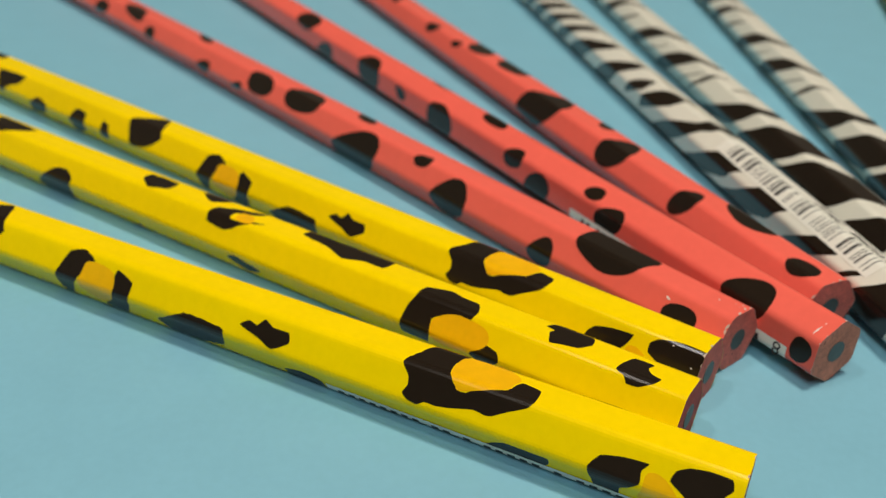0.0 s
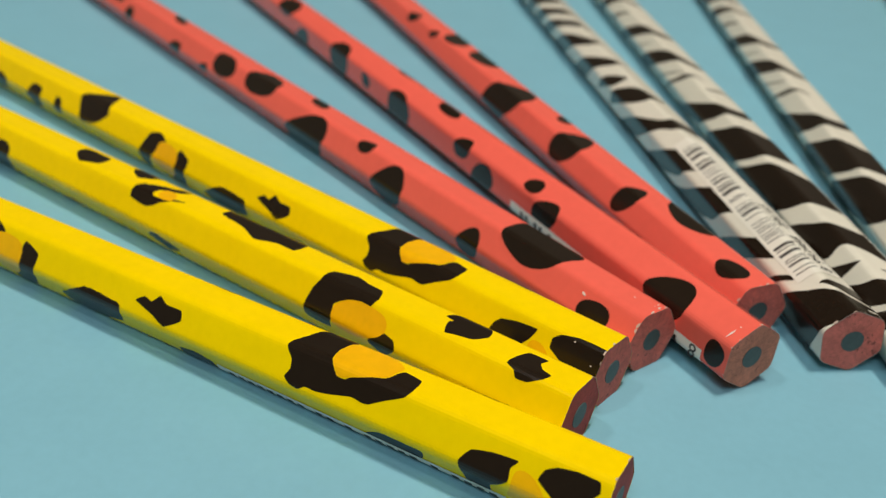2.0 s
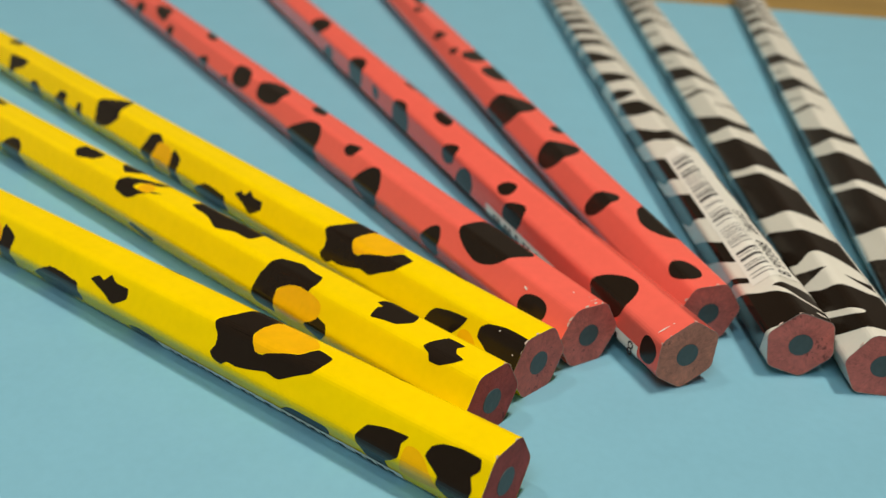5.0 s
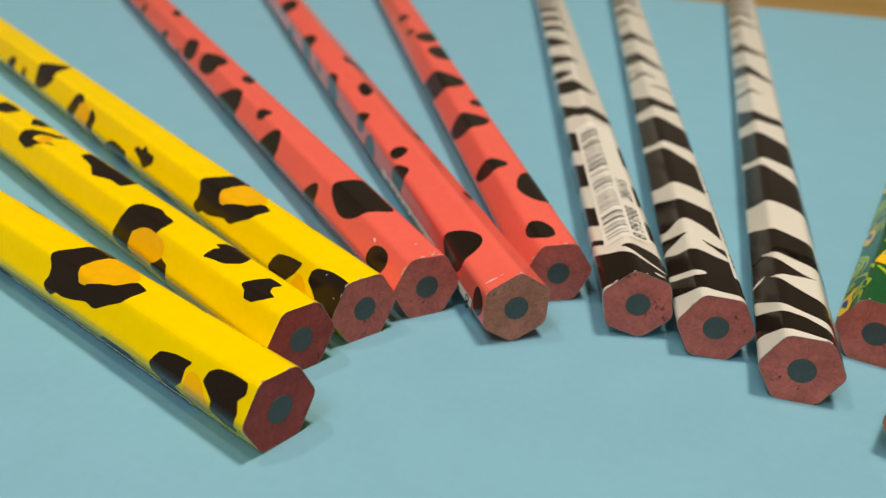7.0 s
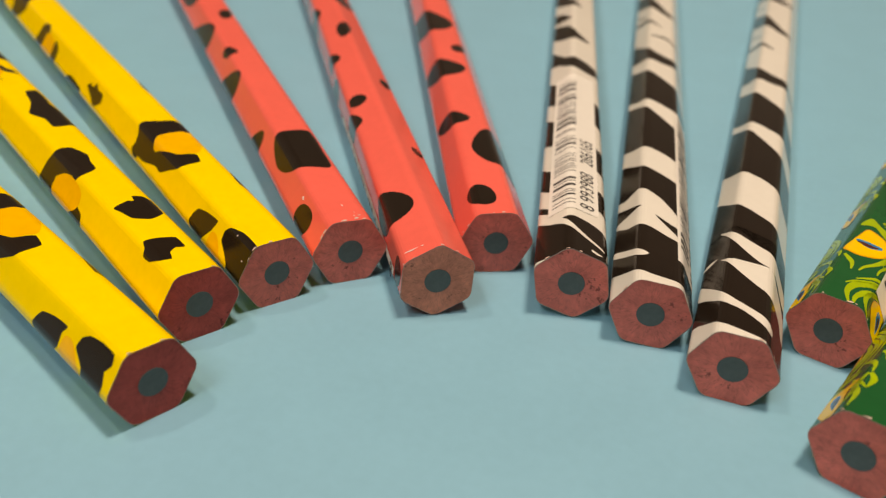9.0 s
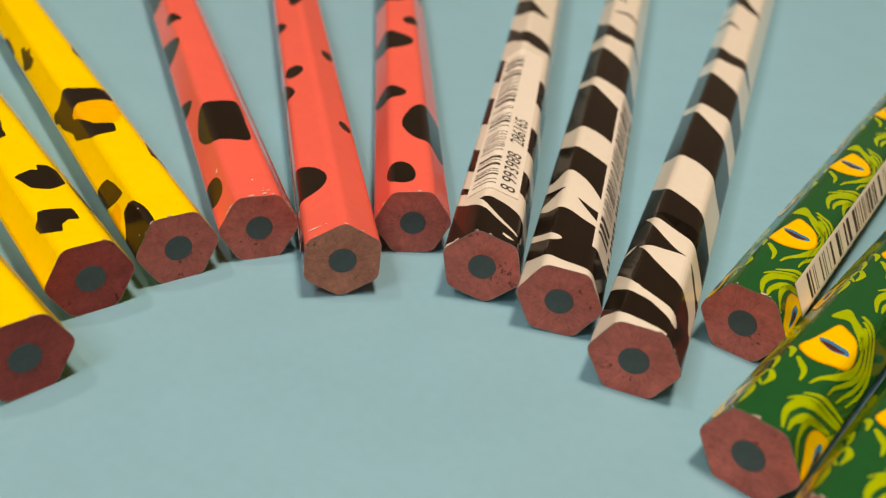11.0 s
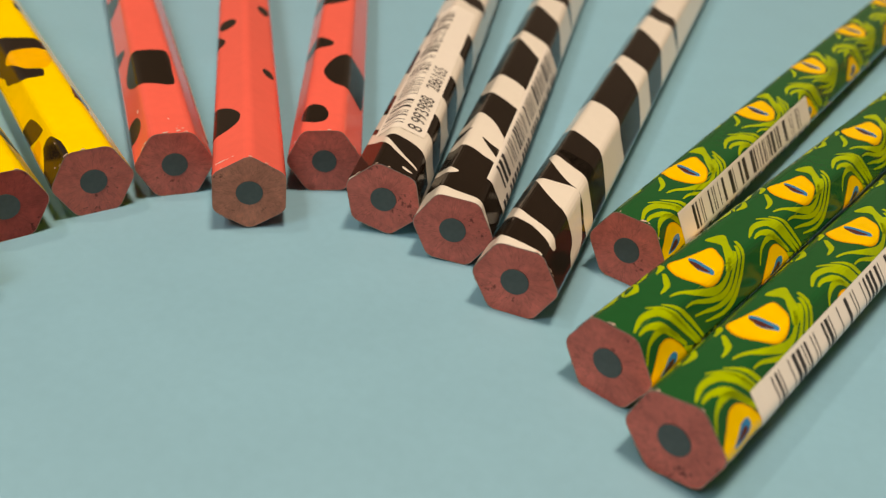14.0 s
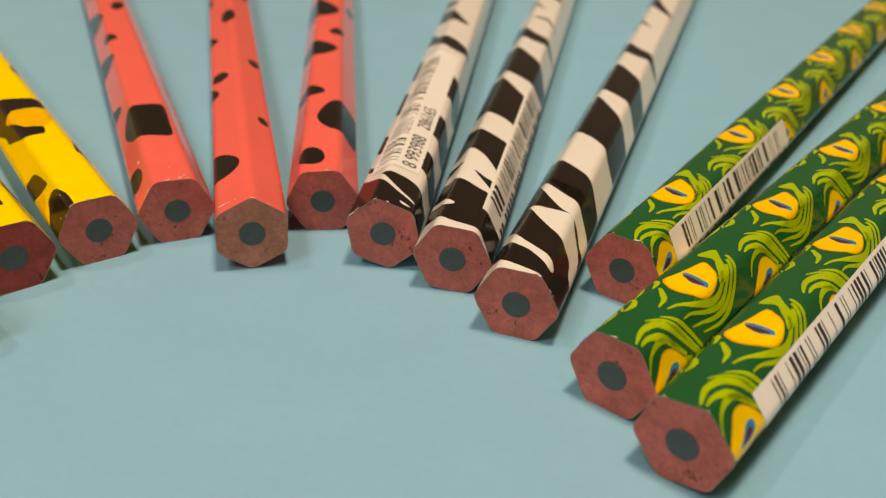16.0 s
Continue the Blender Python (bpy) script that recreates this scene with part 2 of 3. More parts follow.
# ---- the four prints, as (u, v): faces round the pencil, millimetres from the cut end ----
def cheetah(shift, own, worn=False):
    """Black and orange marks. shift turns the print; own adds the marks of the other side."""
    rnd = random.Random(11)
    black, orange = [], []

    def mark(*pts):
        black.append([(u + shift, v) for u, v in ragged(softened(list(pts)), rnd, 0.08)])

    def dab(*pts):
        orange.append([(u + shift, v) for u, v in smooth(list(pts), 4)])

    if not own:
        mark((2.2, 143), (2.05, 134), (2.5, 135.5), (2.75, 138.5), (3.3, 141.5), (2.8, 142))
        mark((3.1, 131), (2.7, 128.3), (2.9, 125), (3.6, 127.5), (3.8, 133))
        mark((3.1, 118), (2.5, 116.2), (2.55, 113), (3.4, 113.6), (3.9, 118.5))
        mark((2.55, 108), (2.65, 106.2), (3.2, 105.6), (3.4, 108.5))
        mark((2.0, 101.3), (1.1, 95.6), (2.3, 92.4), (2.85, 95.4), (3.05, 99.5))
        mark((2.95, 82.3), (2.2, 80.8), (2.0, 78.6), (2.25, 76.6), (2.8, 78.4), (4.0, 81.8), (3.7, 83))
        mark((2.27, 72.8), (2.5, 70.2), (3.2, 70.6), (3.95, 72.5), (3.8, 75.5), (2.65, 73.3))
        mark((3.5, 66.7), (2.76, 62), (2.85, 56.2), (3.6, 57), (4.1, 64.5))
        mark((2.55, 54.3), (2.36, 53.2), (2.42, 52.1), (2.2, 51.2), (2.34, 50), (2.34, 47.9), (2.6, 47.6), (2.9, 49.6), (2.74, 51.4))
        mark((0.92, 31.5), (1.2, 32.8), (2.03, 34.2), (2.33, 33.2), (2.56, 33.0), (2.77, 33.4), (2.9, 32.7), (2.95, 31.6), (2.81, 30.8), (2.81, 29.5), (2.74, 28.0), (2.59, 25.7), (2.62, 24.4), (2.59, 23.7), (2.38, 22.3), (2.14, 20.5), (1.91, 20.0), (1.46, 20.1),
             (1.38, 22.1), (1.55, 22.6), (1.85, 23.1), (2.29, 27.4), (2.16, 28.3), (1.89, 29.1), (1.48, 29.3), (1.17, 28.4), (0.92, 28.8))
        if worn:
            mark((2.88, 13.5), (2.62, 13.2), (2.44, 12.5), (2.32, 10.5), (2.27, 8.0), (2.6, 8.5), (2.9, 9.5), (3.3, 11.0), (3.1, 12.8))
            mark((2.55, 5.9), (2.3, 6.0), (2.12, 5.2), (1.98, 3.2), (1.95, 1.6), (1.98, -0.2), (2.4, -0.2), (2.9, -0.2), (3.4, 1.2), (3.2, 3.6), (2.9, 3.3), (2.7, 4.6))
        else:
            mark((2.9, 13.6), (2.57, 12.7), (2.44, 10.6), (2.4, 8.3), (2.6, 8.8), (2.9, 8.7), (3.3, 10.4), (3.7, 10.6), (3.72, 12.9), (3.3, 13.2))
            mark((2.6, 6.2), (2.35, 5.9), (2.2, 4.9), (2.12, 3.2), (2.13, 1.2), (2.35, 0.9), (2.55, 1.5), (2.8, 1.0), (3.3, 1.5), (3.6, 2.4), (3.5, 3.8), (3.1, 4.5), (2.85, 4.5))
        mark((3.65, 48.6), (3.45, 46.0), (3.6, 43.8), (4.1, 43.5), (4.2, 48.0))
        mark((3.7, 24.3), (3.2, 22), (3.2, 17.4), (3.7, 18))
        mark((1.0, 48), (0.7, 46), (0.9, 43.5), (1.05, 45))
        mark((0.9, 17), (0.5, 14), (0.7, 11), (1.05, 13))
        dab((1.1, 28.5), (1.48, 29.2), (1.89, 29.0), (2.16, 28.2), (2.27, 27.3), (1.85, 23.3), (1.55, 22.8), (1.25, 22.6), (0.95, 25.5))
        dab((2.3, 77.4), (2.42, 73.3), (3.2, 73.2), (3.7, 76), (3.3, 78.6), (2.7, 78.2))
        dab((2.6, 8.2), (2.58, 6.8), (2.9, 5.2), (3.3, 4.6), (3.5, 8.5), (3.0, 8.4))
    else:
        mark((3.42, 33.1), (2.95, 33.2), (2.42, 32.8), (2.13, 32.2), (1.63, 31.8), (1.40, 29.0), (1.49, 27.1), (1.52, 25.0), (1.89, 24.2), (2.24, 24.7), (2.18, 25.9), (2.29, 27.7), (2.55, 29.3), (2.92, 29.0), (3.4, 29.6))
        mark((3.1, 23.7), (2.65, 22.6), (2.74, 20.4), (3.0, 20.0), (3.5, 22))
        mark((1.95, 15.3), (1.53, 16.1), (1.39, 15.8), (1.34, 16.9), (1.14, 16.4), (0.98, 15.1), (0.98, 12.9), (1.02, 11.9), (1.22, 11.4), (1.43, 11.3), (1.76, 12.3), (1.87, 14.0))
        mark((1.97, 7.6), (1.63, 7.4), (1.28, 6.7), (1.27, 4.6), (1.48, 4.9), (1.66, 4.3), (1.74, 3.1), (1.98, 3.5), (2.21, 4.8), (2.24, 6.1), (2.07, 6.6))
        mark((0.8, 13.7), (0.4, 13), (0.2, 8.7), (0.9, 9.3))
        mark((3.66, 103.7), (2.6, 98.2), (2.5, 95.4), (2.8, 93.8), (4.3, 96.3), (4.3, 100.4))
        mark((1.63, 81.2), (1.27, 81.2), (1.2, 75.8), (1.72, 75.5), (2.0, 78.5))
        mark((1.18, 70.7), (0.74, 66.5), (0.87, 64.3), (1.52, 68.0))
        mark((2.33, 66.1), (1.64, 65.9), (1.05, 58.9), (1.35, 60), (1.63, 62.8), (1.95, 62.6), (2.0, 61.4), (1.65, 57.3), (2.4, 62.4))
        mark((1.38, 51.8), (1.07, 51.5), (1.01, 49.3), (1.06, 46.0), (0.92, 42.5), (0.93, 38.3), (1.3, 38.2), (1.56, 38.6), (1.58, 41.4), (1.84, 44.0), (1.56, 47.1))
        mark((3.97, 83.0), (3.79, 80.3), (4.3, 79.7))
        mark((1.24, 118.6), (1.17, 116.7), (1.26, 108.2), (2.1, 113.4))
        mark((3.4, 62), (3.1, 60), (3.5, 56), (3.8, 59))
        mark((3.9, 12), (3.5, 10), (3.6, 7), (4.1, 8))
        dab((3.1, 28.6), (2.63, 29.2), (2.3, 27.7), (2.19, 25.5), (2.29, 22.5), (2.62, 21.8), (2.92, 23.0), (3.2, 26.0))
        dab((1.5, 62), (1.5, 60), (1.9, 59), (1.95, 61.5))
    for v in range(150, 235, 13):
        for k in range(3):
            u, w = rnd.uniform(0.8, 3.6), v + rnd.uniform(-4, 4)
            black.append([(u + shift + 0.35 * math.cos(a) * rnd.uniform(0.7, 1.2), w + 2.4 * math.sin(a) * rnd.uniform(0.7, 1.2)) for a in np.linspace(0, 6.0, 11)])
    return {"black_mark": (black, BLACK), "orange_mark": (orange, ORANGE)}


def ladybird(du, dv, other):
    rnd = random.Random(5)
    if other:
        rows = [(1.68, 146.3, 5.5, 2.4, -88), (2.93, 134, 4.6, 2.5, 70), (2.35, 111.7, 5.1, 3.4, -85), (2.45, 97.7, 2.0, 1.3, -85), (2.58, 82.9, 4.6, 3.2, 80),
                (1.15, 69.5, 3.6, 1.2, -89), (2.16, 59.3, 2.6, 1.8, 73), (2.82, 52.6, 3.6, 2.4, 60), (1.66, 40.4, 1.8, 1.3, 75), (2.32, 35.6, 3.0, 2.2, 59),
                (1.98, 10.9, 3.7, 2.7, 66), (2.52, 2.0, 1.7, 1.3, 15), (0.3, 24, 1.2, 0.7, 80), (0.3, 47, 1.6, 0.9, 85), (0.6, 88, 4, 2, 80)]
    else:
        rows = [(2.77, 182.8, 4.2, 1.8, 82), (1.98, 164.9, 6.0, 2.0, -83), (2.75, 153.7, 2.6, 1.4, -85), (1.37, 133.5, 3.6, 1.0, -82), (3.0, 126.7, 3.2, 1.4, 70),
                (3.05, 112.2, 2.4, 0.9, 70), (2.34, 104.4, 4.4, 2.5, -86), (2.05, 90.1, 5.4, 2.9, 87), (1.30, 74.4, 2.6, 1.1, -85), (3.3, 72.6, 7.2, 4.2, 60),
                (2.04, 55.5, 2.0, 1.2, 72), (3.0, 47.6, 4.6, 3.0, 50), (3.12, 28.4, 3.2, 1.9, 40), (2.72, 6.0, 2.3, 1.7, 70)]
    spots = [spot(u + du, v + dv, a, b, w, rnd) for u, v, a, b, w in rows]
    if not other:
        big = [(2.25, 23.0), (1.8, 23.8), (1.2, 23.6), (1.02, 22.0), (1.05, 17.0), (1.12, 12.8), (1.6, 13.2), (2.15, 13.9), (2.52, 16.4), (2.58, 19.2)]
        spots.append([(u + du, v + dv) for u, v in smooth(big, 4)])
    return {"black_spot": (spots, BLACK)}


def band(rows):
    """A stripe from rows of (u, top v, bottom v)."""
    return smooth_open([(u, t) for u, t, _ in rows]) + smooth_open([(u, b) for u, _, b in rows])[::-1]


def smooth_open(pts):
    out = []
    for i in range(len(pts) - 1):
        p0, p1, p2, p3 = (np.array(pts[min(max(i + k, 0), len(pts) - 1)], float) for k in (-1, 0, 1, 2))
        for j in range(4):
            t = j / 4
            q = 0.5 * (2 * p1 + (p2 - p0) * t + (2 * p0 - 5 * p1 + 4 * p2 - p3) * t * t + (3 * p1 - p0 - 3 * p2 + p3) * t ** 3)
            out.append((float(q[0]), float(q[1])))
    return out + [pts[-1]]


def chevron(ridge, v, thick):
    """A bent zebra stripe: it peaks on the edge at u = ridge and runs back on both sides."""
    return band([(ridge + 1.6, v + 12.5, v + 11.5), (ridge + 0.9, v + 7.5 + thick * 0.75, v + 7.5 - thick * 0.75), (ridge + 0.2, v + 1.6 + thick * 0.65, v + 1.6 - thick * 0.65),
                 (ridge - 0.2, v - 2.2 + thick * 0.55, v - 2.2 - thick * 0.55), (ridge - 0.7, v - 8.0 + thick * 0.5, v - 8.0 - thick * 0.5), (ridge - 1.2, v - 12.0, v - 12.3)])


def fatter(rows, ridge):
    """The rows of a stripe made broader, more so behind the edge at u = ridge."""
    out = []
    for i, (u, top, bottom) in enumerate(rows):
        grow = 0.1 if i in (0, len(rows) - 1) else 1.5 if u > ridge else 1.0
        out.append((u, top + grow, bottom - grow))
    return out


def zebra(near):
    """Black stripes with white slashes; near names the marks beside the cut end."""
    rnd = random.Random(3)
    black, white = [], []
    if near == "plain":
        black.append(band([(3.4, 66, 60), (2.5, 56.6, 46.3), (1.9, 51.6, 42.8), (1.0, 45.6, 37.6), (0.1, 42.0, 34), (-0.6, 40, 31), (-1.2, 36, 34)]))
        black.append(band([(3.2, 50, 42), (2.6, 42.6, 32.0), (1.85, 36.8, 28.4), (1.0, 32, 24.4), (0.2, 26.8, 20.2), (-0.6, 25.6, 18), (-1.2, 21, 19)]))
        black.append(band([(3.2, 31, 25), (2.44, 25.5, 19.6), (1.75, 20.6, 15.1), (1.0, 18, 13), (0.2, 15.2, 10.3), (-0.6, 13, 8), (-1.2, 10, 9)]))
        black.append(band([(2.9, 16, 15), (2.24, 13.2, 12.0), (1.73, 11.0, 9.7), (1.5, 9.5, 9.3)]))
        black.append(band(fatter([(3.6, 80, 77), (2.95, 74.7, 69), (2.05, 66.2, 61.6), (1.55, 61.7, 59.0), (1.15, 58.6, 56.2), (0.4, 57.3, 54.6), (-0.3, 54, 53.6)], 1.6)))
        black.append(band(fatter([(2.7, 82.8, 82.0), (1.9, 79.6, 74.8), (1.25, 76.2, 70.8), (0.9, 72.5, 70.2), (0.3, 69.5, 69.0)], 1.6)))
        black.append(band(fatter([(2.6, 91.0, 90.2), (1.9, 87.2, 84.6), (1.5, 85.3, 83.0), (1.1, 81.8, 81.4)], 1.6)))
        black.append(band(fatter([(3.3, 111, 108), (2.83, 107.8, 101.8), (1.65, 98.6, 94.8), (1.08, 92.9, 91), (0.6, 90.2, 89.8)], 1.6)))
        black.append(band(fatter([(3.4, 131, 127), (2.9, 127.6, 121), (1.75, 117, 111), (1.07, 107.4, 105.5), (0.6, 104, 103.6)], 1.6)))
        ridge, v = 1.7, 128.0
        black.append(band([(3.2, 15, 3), (2.7, 12, 2.0), (2.18, 9.2, 0.9), (1.53, 6.6, 0.0), (1.3, 6.6, 0.0), (1.14, 6.9, 0.0), (0.71, 6.9, 0.0), (0.3, 6.4, 0.0), (-0.2, 4.9, 0.0), (-0.7, 4.6, 0.0)]))
        white.append(stroke(smooth_open([(1.42, 6.9), (1.2, 6.1), (0.96, 4.9), (0.6, 3.6), (0.3, 2.7), (0.05, 1.9)]), 1.0, 0.6, 0.2))
        white.append(band([(0.42, 1.4, 1.1), (0.3, 1.25, 0.8), (0.14, 0.9, 0.8)]))
    else:
        dv = -3.3 if near == "wedges" else 0.0
        for shift, rows in ((dv, [(4.0, 74, 73), (3.4, 73.5, 60), (2.9, 70, 56.5), (2.35, 66.6, 53.4), (1.63, 62.6, 51.0), (1.1, 59.0, 48.8), (0.7, 57.0, 47.4), (-0.3, 50, 43)]),
                            (dv, [(4.2, 60, 59), (3.4, 57.5, 43), (2.9, 54, 38.4), (2.1, 49.6, 35.4), (1.5, 45.6, 33.8), (1.0, 42.0, 31.4), (0.6, 40.6, 29.6), (-0.4, 35, 27)]),
                            (dv * 1.2, [(3.9, 98, 90), (3.4, 90, 79), (2.77, 83.8, 74.4), (2.25, 78.8, 72.2), (1.8, 75.2, 70.6), (1.4, 73.2, 69.2), (0.6, 70.0, 67.6), (0.1, 66.6, 66.3)]),
                            (dv * 0.4, [(3.9, 102.6, 102.2), (3.36, 98.4, 97.4), (2.69, 94.8, 93.0), (2.15, 92.4, 90.5), (1.55, 87.4, 87.0)]),
                            (dv * 1.2, [(3.7, 109.4, 108.8), (3.5, 107.9, 107.3), (2.56, 100.6, 99.8), (2.19, 97.3, 96.9)]),
                            (dv * 1.2, [(4.2, 129, 127), (3.55, 123.6, 115.6), (2.7, 117.0, 108.2), (2.2, 112.2, 104.4), (1.7, 106.0, 100.8), (1.26, 100.4, 97.6), (0.8, 96.0, 95.6)]),
                            (dv * 1.2, [(3.8, 134.4, 133.8), (3.63, 132.5, 131.9), (2.71, 123.3, 122.6), (2.35, 119.8, 119.4)]),
                            (dv * 1.2, [(4.2, 150, 148), (3.36, 143.4, 136.0), (2.6, 137.0, 129.2), (2.2, 133.2, 125.6), (1.78, 126.4, 121.4), (1.26, 122.0, 119.4), (0.8, 117, 116.6)]),
                            (dv, [(3.8, 158.5, 158), (3.2, 154.4, 152.4), (2.59, 149.6, 147.4), (2.16, 144.0, 143.4)]),
                            (dv, [(4.0, 176, 174.5), (3.34, 171.2, 164.6), (2.56, 165.2, 159.4), (2.13, 160.4, 155.9), (1.78, 156.0, 152.4), (1.3, 151.6, 149.8), (0.9, 148, 147.6)])):
            black.append(band([(u, t + shift, b + shift) for u, t, b in rows]))
        if near == "wedges":
            black.append(band([(1.95, 80.2, 79.8), (1.36, 80.0, 78.8), (1.07, 77.2, 76.2), (0.7, 75.0, 74.6)]))
        black.append(band([(4.0, 34, 30), (2.9, 30.5, 20.6), (2.18, 26.6, 20.2), (1.54, 24.4, 18.0), (0.95, 22.0, 13.5), (0.58, 20.8, 12.5), (-0.3, 17, 15)]))
        ridge, v = 2.3, 174.0 + dv
    if near == "slashes":
        black.append(band([(3.6, 21, 4.0), (2.95, 20.8, 0.0), (1.9, 20.4, 0.0), (1.0, 18.5, 0.0), (0.3, 17.5, 0.0), (-0.6, 15, 0.0)]))
        white.append(smooth([(2.5, 21), (2.04, 19.2), (1.34, 16.8), (0.79, 15.2), (0.1, 13.1), (-0.18, 10.3), (0.3, 10.6), (0.63, 12.0), (1.05, 12.9), (1.38, 13.9), (1.94, 16.9), (2.3, 19.6)], 3))
        white.append(smooth([(2.3, 14.2), (1.98, 13.3), (1.04, 12.9), (0.71, 11.4), (0.17, 8.9), (-0.13, 4.4), (0.25, 5.0), (0.45, 6.8), (1.03, 7.9), (1.75, 11.0), (2.1, 13.0)], 3))
        white.append(smooth([(2.95, 11.5), (2.5, 9.4), (1.95, 6.4), (1.36, 4.7), (0.78, 2.8), (0.94, 2.0), (1.53, 4.1), (1.99, 5.0), (2.6, 7.6), (2.95, 9.0)], 3))
        white.append([(3.4, 4.5), (2.7, 3.6), (1.96, 1.4), (1.5, 0.9), (1.0, 0.2), (1.0, -1.0), (3.4, -1.0)])
        white.append(band([(2.97, 15.1, 14.7), (2.7, 15.5, 14.8), (2.45, 15.2, 15.1)]))
    elif near == "wedges":
        black.append(band([(3.6, 19.6, 14), (2.97, 18.6, 15.2), (2.5, 17.1, 15.4), (2.02, 15.6, 15.5)]))
        black.append(smooth([(1.64, 13.6), (1.3, 12.3), (0.88, 10.8), (0.6, 9.0), (0.75, 8.6), (1.08, 9.8)], 4))
        black.append(band([(3.4, 16.0, 6.0), (2.9, 14.2, 4.4), (2.5, 12.4, 3.2), (2.04, 11.3, 2.0), (1.7, 10.6, 1.4), (1.31, 9.3, 1.1), (0.73, 7.8, 0.6), (0.16, 6.2, 0.0), (-0.4, 5.0, 0.0)]))
        white.append(smooth([(2.95, 9.2), (2.46, 7.5), (1.98, 5.8), (1.78, 5.1), (2.0, 4.7), (2.5, 6.4), (2.95, 8.2)], 4))
    while v < LENGTH - 14:
        black.append(chevron(ridge, v, rnd.uniform(4.2, 6.4)))
        v += rnd.uniform(9.5, 12.5)
    v = 6.0
    while v < LENGTH - 8:
        t = rnd.uniform(4, 9)
        black.append(band([(4.1, v + 2, v + 1.6), (4.5, v + 1 + t * 0.5, v - t * 0.5), (4.9, v + t * 0.5 - 2, v - t * 0.5 - 2), (5.2, v - 5, v - 5.5)]))
        v += t + rnd.uniform(3.0, 6.0)
    return {"black_stripe": (black, BLACK), "white_slash": (white, WHITE)}


